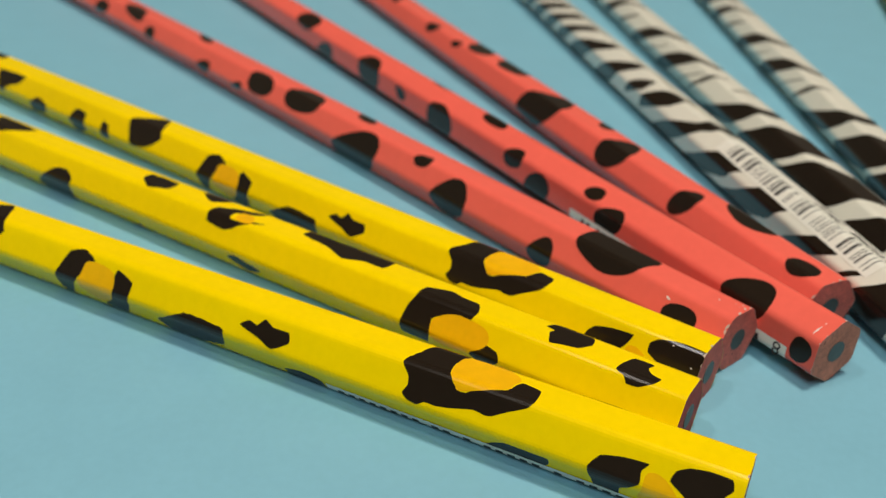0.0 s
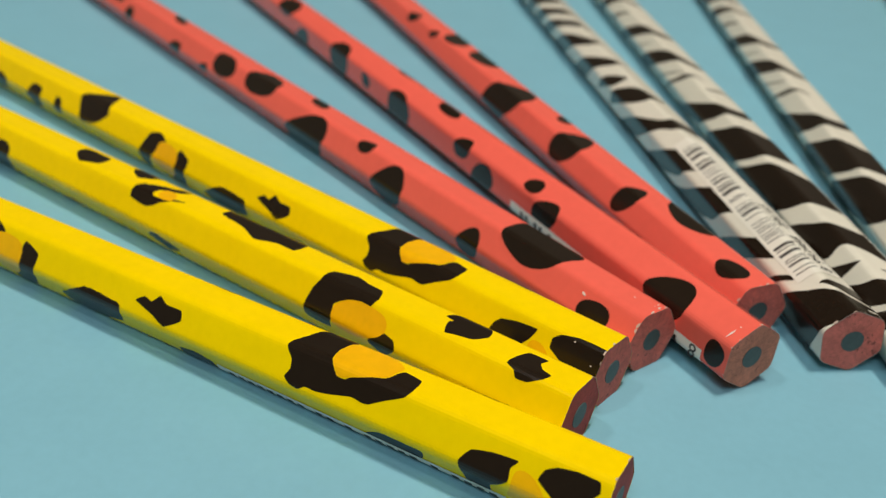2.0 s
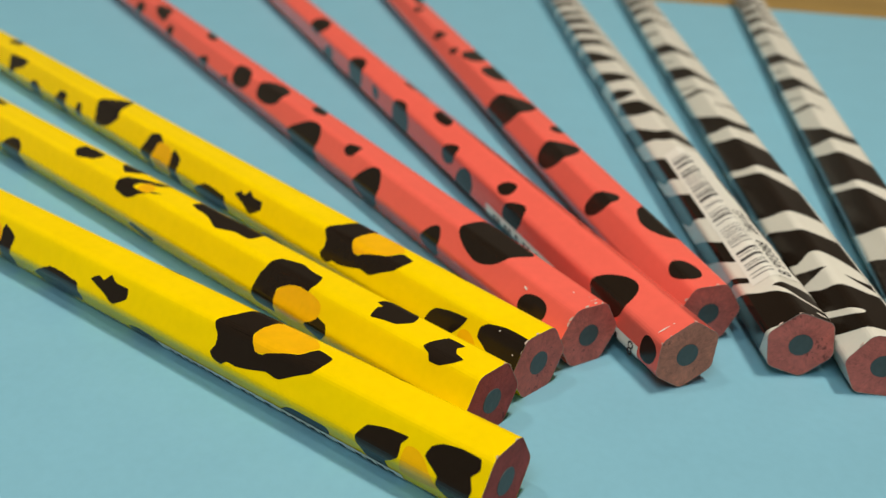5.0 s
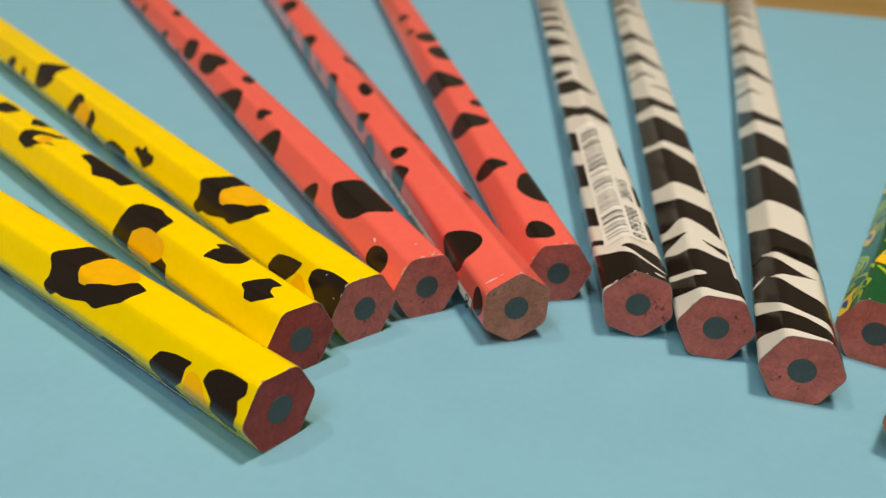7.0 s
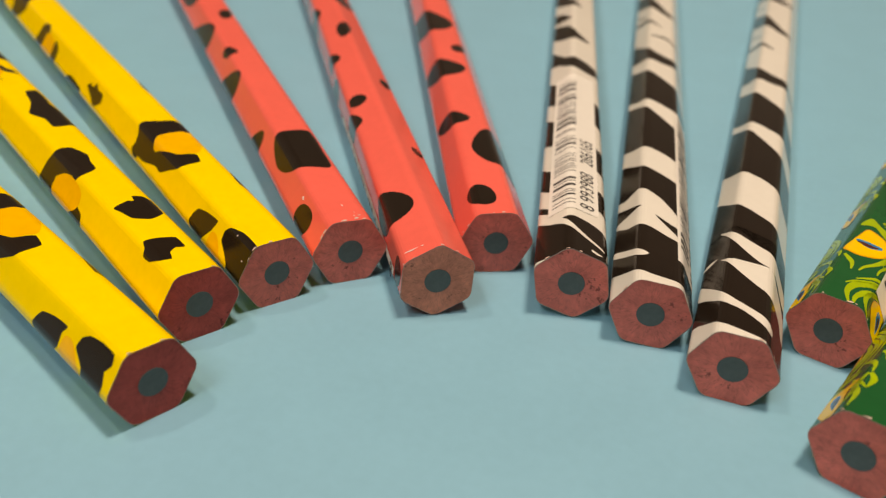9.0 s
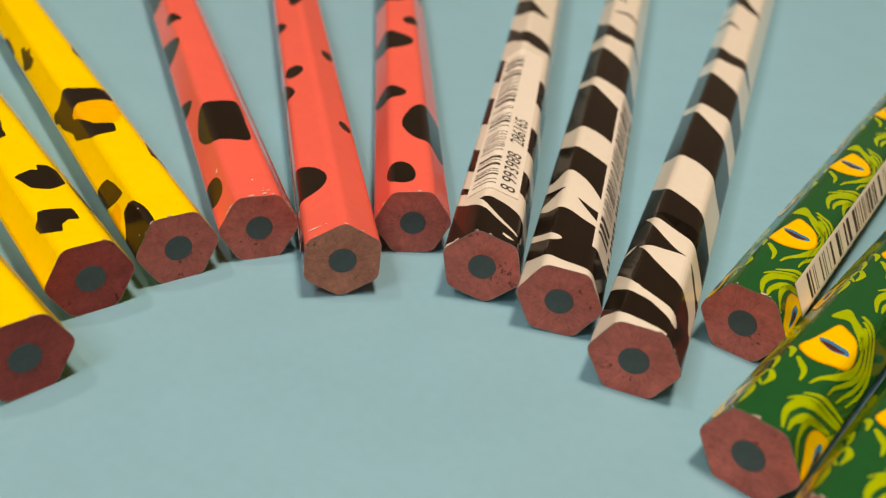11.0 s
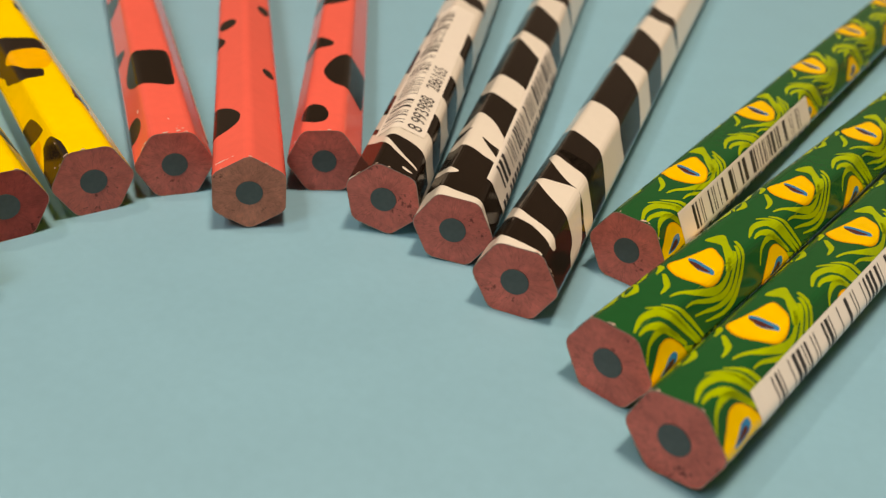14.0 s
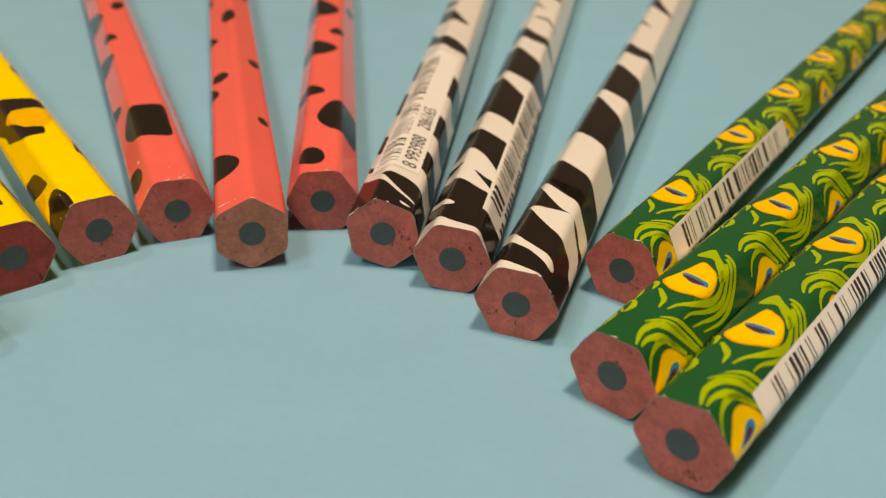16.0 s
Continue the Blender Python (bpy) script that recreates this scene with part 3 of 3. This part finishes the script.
def feather(u, v, kind, rnd):
    """One peacock eye with its curling strands: kind "broad" or "narrow"."""
    spread = 0.9 if kind == "broad" else 1.0

    def at(p, q):
        return (u + p * spread, v + q)

    def strand(width, *pts):
        wobble = rnd.uniform(-0.12, 0.12)
        way = [(p + 0.03 * wobble, q + wobble) for p, q in pts]
        return stroke([at(p, q) for p, q in smooth_open(way)], 0.14, width, 0.34)

    if kind == "broad":
        drop = [(0.64, -1.8), (0.52, -0.2), (0.4, 1.6), (0.26, 3.5), (-0.02, 3.0), (-0.25, 2.2), (-0.43, 1.0), (-0.54, -0.2), (-0.5, -1.4), (-0.36, -2.2), (-0.1, -2.7), (0.2, -2.9), (0.46, -2.6)]
        middle = (0.08, 0.2)
        slit = [(0.38, 0.3), (0.28, 0.56), (0.12, 0.55), (-0.05, 0.4), (-0.22, 0.25), (-0.28, -0.15), (-0.2, -0.4), (0.0, -0.6), (0.18, -0.35)]
        heart = [(0.34, 0.05), (0.18, 0.2), (-0.08, -0.02), (-0.18, -0.1), (-0.14, -0.36), (0.04, -0.5), (0.2, -0.3)]
        plumes = [smooth([at(*p) for p in ((0.52, 4.2), (0.46, 5.5), (0.3, 6.4), (0.05, 5.3), (-0.28, 3.9), (-0.52, 2.6), (-0.44, 1.7), (-0.1, 3.3), (0.16, 4.6))], 4),
                  strand(0.78, (-0.04, -6.0), (-0.13, -4.9), (-0.38, -3.5), (-0.64, -1.2), (-0.68, 0.4), (-0.54, 1.8), (-0.26, 3.2)),
                  strand(0.6, (-0.5, -5.6), (-0.53, -4.3), (-0.77, -1.9), (-0.88, 0.1), (-0.8, 1.6), (-0.56, 2.9), (-0.2, 4.6)),
                  strand(0.6, (-0.81, -4.7), (-0.89, -3.2), (-1.03, -1.0), (-1.03, 0.9), (-0.9, 2.3), (-0.6, 3.7), (-0.1, 5.5)),
                  strand(0.55, (-1.1, -3.4), (-1.18, -1.9), (-1.24, -0.2), (-1.17, 1.4), (-0.98, 2.9), (-0.6, 4.6), (0.0, 6.2)),
                  strand(0.6, (0.15, -6.1), (0.2, -4.8), (0.36, -3.9), (0.5, -3.3)),
                  strand(0.9, (1.12, -11.4), (0.98, -9.6), (0.96, -7.9), (0.84, -6.3)),
                  strand(0.6, (0.66, -8.6), (0.62, -7.2), (0.78, -6.2)),
                  strand(0.6, (0.62, -3.8), (0.68, -2.6), (0.84, -2.2))]
    else:
        drop = [(-0.2, -3.2), (0.16, -1.4), (0.37, -0.2), (0.35, 1.1), (0.1, 2.3), (-0.2, 3.0), (-0.44, 3.5), (-0.3, 2.0), (-0.32, 0.6), (-0.36, -0.6), (-0.34, -2.0)]
        middle = (-0.04, 0.2)
        slit = [(-0.18, -1.2), (-0.06, -0.3), (0.04, 0.5), (0.02, 1.3), (-0.1, 1.3), (-0.17, 0.7), (-0.2, -0.2)]
        heart = [(-0.16, -0.8), (-0.06, 0.1), (-0.04, 0.7), (-0.12, 0.8), (-0.17, 0.1)]
        plumes = [strand(1.1, (0.9, -2.3), (1.03, -0.4), (0.95, 1.2), (0.7, 2.1), (0.32, 3.2), (-0.22, 4.8)),
                  strand(0.85, (0.8, -2.0), (0.82, -0.8), (0.68, 0.5), (0.42, 1.6), (-0.02, 3.2)),
                  strand(0.6, (0.2, -2.6), (0.5, -1.6), (0.6, -0.1), (0.5, 1.2), (0.2, 2.5)),
                  strand(0.6, (1.16, 1.3), (0.98, 2.2), (0.65, 2.9), (0.16, 4.3), (-0.25, 5.5)),
                  strand(0.5, (1.0, 2.6), (0.74, 3.4), (0.33, 4.6), (-0.16, 5.8)),
                  strand(0.8, (-0.6, -1.6), (-0.62, 0.4), (-0.45, 1.5), (-0.3, 2.8)),
                  strand(0.55, (-0.73, 1.2), (-0.56, 2.1), (-0.34, 2.8), (-0.2, 3.8)),
                  strand(0.6, (-0.65, 4.1), (-0.61, 5.5), (-0.44, 6.4), (-0.2, 7.0))]

    def inset(points, k):
        return smooth([at(middle[0] + k * (p - middle[0]), middle[1] + k * (q - middle[1])) for p, q in points], 4)

    return {"plume": (plumes, LIME), "rim": ([inset(drop, 1.0)], AMBER), "eye": ([inset(drop, 0.93)], GOLD),
            "blue_slit": ([inset(slit, 1.12)], BLUE), "maroon_slit": ([inset(heart, 1.12)], MAROON)}


def peacock(ob, broad, narrow, first, step):
    """Feathers all over: those near the cut end one by one, the far ones joined."""
    rnd = random.Random(8)
    rest = {}
    for col in range(6):
        u = col + (broad if col % 2 == 0 else narrow - 1 + (0.4 if col == 1 else 0.0))
        for row in range(-1, 12):
            v = first + step * row - (0 if col % 2 == 0 else step / 2)
            if not -8 < v < LENGTH + 6:
                continue
            made = feather(u, v, "broad" if col % 2 == 0 else "narrow", rnd)
            if v < 120 and col in (0, 1, 4, 5):
                base = None
                for i, (key, (polys, mat)) in enumerate(made.items()):
                    bm = wrapped(polys, 0.02 + 0.008 * i)
                    if not bm.faces:
                        bm.free()
                        continue
                    got = mesh_object("feather" if base is None else key, bm, mat, ob if base is None else base)
                    base = base or got
            else:
                for key, (polys, mat) in made.items():
                    rest.setdefault(key, ([], mat))[0].extend(polys)
    for i, (key, (polys, mat)) in enumerate(rest.items()):
        tagged(mesh_object("far_" + key, wrapped(polys, 0.02 + 0.008 * i), mat, ob), kind="stuff")


def barcode(ob, u0, v0, v1, text, seed, wide=1.3):
    """A paper label wrapped over an edge of the barrel, with bars and a line of figures."""
    rnd = random.Random(seed)
    label = mesh_object("barcode_label", wrapped([[(u0, v0), (u0 + wide, v0), (u0 + wide, v1), (u0, v1)]], 0.06), LABEL, ob, "white paper barcode label")
    bars, v = [], v0 + (1.2 if text and len(text) > 1 else 3.0)
    low, high = u0 + wide * 0.45, u0 + wide * 0.92
    while v < v1 - 3.0:
        w = rnd.choice((0.16, 0.18, 0.2, 0.36, 0.55, 0.85))
        bars.append([(low, v), (high, v), (high, v + w), (low, v + w)])
        v += w + rnd.choice((0.3, 0.4, 0.6, 0.9, 1.5))
    for bar in bars:
        mesh_object("bar", wrapped([bar], 0.075), INK, label)
    if text:
        face = int(u0 + 0.28)
        a = radians(60 * (face % 6) + 30)
        for i, word in enumerate(text):
            curve = bpy.data.curves.new("figure", "FONT")
            curve.body, curve.size = word, 2.4 * MM
            curve.materials.append(INK)
            fig = new("figure", curve)
            fig.parent = label
            up = Vector((-math.sin(a), 0, math.cos(a)))
            out = Vector((math.cos(a), 0, math.sin(a)))
            across = (u0 + (0.13 if wide > 1.4 else 0.02) - face - 0.5) * R
            place = out * (R * math.cos(radians(30)) + 0.09) * MM + up * across * MM + Vector((0, (v0 + (0.7, 2.5, 11.9)[i]) * MM, 0))
            fig.matrix_parent_inverse = Matrix.Identity(4)
            fig.matrix_basis = Matrix(((0, up.x, out.x, place.x), (1, 0, 0, place.y), (0, up.z, out.z, place.z), (0, 0, 0, 1)))
    if not text or len(text) == 1:
        dashes, v = [], v0 + (4.0 if text else 1.0)
        while v < v1 - 2.0:
            dashes.append([(u0 + 0.14, v), (u0 + 0.46, v), (u0 + 0.46, v + 0.8), (u0 + 0.14, v + 0.8)])
            v += rnd.choice((1.3, 1.3, 2.3))
        for dash in dashes:
            mesh_object("figure_bar", wrapped([dash], 0.075), INK, label)


def pencil(key, name, label, lacquer, wood, x, y, z, az, roll, group, prints, seed):
    ob = tagged(new(name), label, "pencil", group)
    ob.matrix_world = pose(x * MM, y * MM, z * MM, 0, 0, -az) @ pose(0, 0, 0, 0, -roll, 0)
    mesh_object("barrel", tube(0, LENGTH), lacquer, ob)
    mesh_object("wood", plug(None, LENGTH, -0.02, "wood"), wood, ob, "red-stained wood at the cut end")
    mesh_object("graphite_core", plug(CORE, 20.0, 0.05, "core"), GRAPHITE, ob, "dark grey graphite core")
    mesh_object("lacquer_edge", ring(), PRIMER, ob, "pale worn edge of lacquer")
    for i, (part, (polys, mat)) in enumerate(prints.items()):
        for poly in polys:
            mesh_object(part, wrapped([poly], 0.02 + 0.008 * i), mat, ob)
    rnd = random.Random(seed)
    chips = []
    for _ in range(10 if name == "ladybird_pencil" else 5):
        u, size = rnd.uniform(0.4, 3.6), rnd.uniform(0.05, 0.16)
        chips.append(ragged(spot(u, rnd.uniform(-0.05, 0.14) if rnd.random() < 0.8 or name != "ladybird_pencil" else rnd.uniform(0.3, 1.6), size * rnd.uniform(1.0, 2.6), size, rnd.uniform(-25, 25), rnd), rnd, 0.05))
    for chip in chips:
        mesh_object("paint_chip", wrapped([chip], 0.075), CHIP, ob)
    for u0, v0, u1, v1, width in SCUFFS.get(key, ()):
        line = [(u0 + (u1 - u0) * i / 6 + rnd.uniform(-0.008, 0.008), v0 + (v1 - v0) * i / 6) for i in range(7)]
        mesh_object("scuff", wrapped([stroke(line, width * 0.4, width, width * 0.3)], 0.08), SCUFF, ob)
    return ob


# worn lines in the lacquer: from u, v to u, v, and the width
SCUFFS = {"r1": ((2.3, 8.5, 2.36, 7.9, 0.34), (1.5, 3.5, 1.5, 3.2, 0.16)),
          "r2": ((1.9, 1.4, 1.55, 1.3, 0.18), (1.45, 1.25, 1.4, 1.2, 0.16)),
          "y3": ((2.14, 3.6, 2.12, 3.4, 0.16), (2.5, 1.0, 2.5, 0.8, 0.14))}

PENCILS = {
    'y1': (27.37, 53.36, 3.61, -72.24, 57.8),
    'y2': (23.14, 63.82, 3.59, -65.94, 58.4),
    'y3': (25.81, 71.97, 3.53, -61.62, 0.0),
    'r1': (29.70, 79.18, 3.58, -49.66, 58.6),
    'r2': (40.24, 78.41, 4.07, -40.26, 27.0),
    'r3': (41.76, 88.90, 3.63, -32.42, 2.7),
    'z1': (51.63, 85.13, 4.02, -19.83, 40.1),
    'z2': (59.87, 84.55, 3.69, -15.12, 55.3),
    'z3': (68.47, 80.33, 3.57, -7.43, 59.0),
    'g1': (75.19, 91.14, 3.59, 7.60, 58.3),
    'g2': (79.36, 74.49, 3.55, 12.60, 0.6),
    'g3': (86.43, 68.75, 3.86, 13.05, 10.4),
}

def weathered(mat, grain):
    """Fibres and cracks running out from the core, blotches and clustered pits on a sawn pencil end."""
    n, l = mat.node_tree.nodes, mat.node_tree.links
    b = n["Principled BSDF"]
    source = b.inputs["Base Color"].links[0].from_socket
    tex, info = n.new("ShaderNodeTexCoord"), n.new("ShaderNodeObjectInfo")

    def vec(op, first, second=None, scale=None):
        v = n.new("ShaderNodeVectorMath")
        v.operation = op
        l.new(first, v.inputs[0])
        if second is not None:
            l.new(second, v.inputs[1])
        if scale is not None:
            v.inputs["Scale"].default_value = scale
        return v.outputs[0]

    def cloud(vector, scale, detail, rough=0.6):
        t = n.new("ShaderNodeTexNoise")
        t.inputs["Scale"].default_value, t.inputs["Detail"].default_value, t.inputs["Roughness"].default_value = scale, detail, rough
        l.new(vector, t.inputs["Vector"])
        return t.outputs["Fac"]

    def span(value, a, b0, lo, hi):
        r = n.new("ShaderNodeMapRange")
        for key, x in (("From Min", a), ("From Max", b0), ("To Min", lo), ("To Max", hi)):
            r.inputs[key].default_value = x
        l.new(value, r.inputs["Value"])
        return r.outputs[0]

    def times(a, b0):
        m = n.new("ShaderNodeMath")
        m.operation = "MULTIPLY"
        l.new(a, m.inputs[0])
        l.new(b0, m.inputs[1])
        return m.outputs[0]

    flat = n.new("ShaderNodeVectorMath")
    flat.operation = "MULTIPLY"
    flat.inputs[1].default_value = (1, 0, 1)
    l.new(tex.outputs["Object"], flat.inputs[0])
    own = n.new("ShaderNodeVectorMath")
    own.operation = "SCALE"
    own.inputs["Scale"].default_value = 37.0
    l.new(info.outputs["Location"], own.inputs[0])
    around = vec("NORMALIZE", flat.outputs[0])
    outward = vec("SCALE", flat.outputs[0], scale=160.0)
    ray_place = vec("ADD", vec("ADD", around, outward), own.outputs[0])
    here = vec("ADD", tex.outputs["Object"], own.outputs[0])
    fibre = cloud(ray_place, 9.0, 5)
    crack = span(cloud(ray_place, 3.1, 2), 0.40, 0.455, 0.0, 1.0)
    seam = span(cloud(ray_place, 3.1, 2), 0.455, 0.51, 1.0, 0.0)
    dark = span(times(crack, seam), 0.5, 1.0, 1.0, 0.80)
    blotch = span(cloud(here, grain * 0.45, 4), 0.32, 0.68, 0.84, 1.16)
    pits = span(times(cloud(here, grain * 2.2, 2), span(cloud(here, grain * 0.35, 1), 0.50, 0.68, 0.72, 1.15)), 0.655, 0.72, 1.0, 0.45)
    tone = times(times(span(fibre, 0.3, 0.7, 0.93, 1.07), dark), times(blotch, pits))
    mul = n.new("ShaderNodeVectorMath")
    mul.operation = "SCALE"
    l.new(source, mul.inputs[0])
    l.new(tone, mul.inputs["Scale"])
    l.new(mul.outputs[0], b.inputs["Base Color"])
    bump = n.new("ShaderNodeBump")
    bump.inputs["Strength"].default_value, bump.inputs["Distance"].default_value = 0.5, 0.0001
    l.new(tone, bump.inputs["Height"])
    l.new(bump.outputs[0], b.inputs["Normal"])


TAWNY = material("tawny_wood", (0.62, 0.215, 0.14), 0.75, 0.3, 0.5, 1500.0, 0.25)
CRIMSON = material("crimson_wood", (0.47, 0.075, 0.06), 0.75, 0.3, 0.5, 1500.0, 0.2)
weathered(CRIMSON, 900.0)
weathered(WOOD, 900.0)
weathered(TAWNY, 900.0)
LOOKS = {
    "y1": ("cheetah_pencil", "yellow hexagonal pencil with black and orange cheetah marks, on blue card", YELLOW, CRIMSON, lambda: cheetah(0, False)),
    "y2": ("cheetah_pencil", "yellow cheetah-marked pencil turned on its side, between two others", YELLOW, CRIMSON, lambda: cheetah(0, True)),
    "y3": ("cheetah_pencil", "yellow cheetah-marked pencil touching a coral spotted pencil", YELLOW, WOOD, lambda: cheetah(0, False, True)),
    "r1": ("ladybird_pencil", "coral red pencil with black spots, beside a yellow pencil", RED, WOOD, lambda: ladybird(0, 0, False)),
    "r2": ("ladybird_pencil", "coral red spotted pencil with a tawny cut end", RED, TAWNY, lambda: ladybird(0, 0, True)),
    "r3": ("ladybird_pencil", "coral red spotted pencil beside a zebra pencil", RED, WOOD, lambda: ladybird(-0.92, -1.6, False)),
    "z1": ("zebra_pencil", "white pencil with black zebra stripes and a barcode label on top", WHITE, WOOD, lambda: zebra("plain")),
    "z2": ("zebra_pencil", "white pencil with black zebra stripes and wedges", WHITE, WOOD, lambda: zebra("wedges")),
    "z3": ("zebra_pencil", "white pencil with broad dark zebra stripes and slashes", WHITE, WOOD, lambda: zebra("slashes")),
    "g1": ("peacock_pencil", "green pencil with yellow peacock feather print and barcode label", GREEN, WOOD, dict),
    "g2": ("peacock_pencil", "green peacock feather pencil lying between two others", GREEN, WOOD, dict),
    "g3": ("peacock_pencil", "green peacock feather pencil with a long barcode label", GREEN, WOOD, dict)}
LABELS = {"z1": (0.2, 8.6, 51.0, ("8", "993988", "286165"), 4, 1.45), "z2": (-0.22, 5.0, 45.0, None, 5), "g1": (-0.42, 4.6, 44.0, None, 6), "g3": (-0.67, 5.4, 46.0, None, 7),
          "r2": (2.66, 3.6, 43.8, ("8",), 8), "r1": (4.9, 4.0, 44.0, None, 9), "y1": (3.62, 9.0, 43.2, None, 10)}
# where the broad and the narrow feathers lie round the barrel, the first feather and the spacing
FEATHERS = {"g1": (1.5, 2.43, 12.64, 20.63), "g2": (1.3, 2.24, 12.69, 20.2), "g3": (1.33, 2.30, 12.63, 20.15)}
for seed, (key, (x, y, z, az, roll)) in enumerate(PENCILS.items()):
    name, label, lacquer, wood, prints = LOOKS[key]
    made = pencil(key, name, label, lacquer, wood, x, y, z, az, roll - 60 if roll > 45 else roll, name + "s in a fan", prints(), seed)
    if key[0] == "g":
        peacock(made, *FEATHERS[key])
    if key in LABELS:
        barcode(made, *LABELS[key])
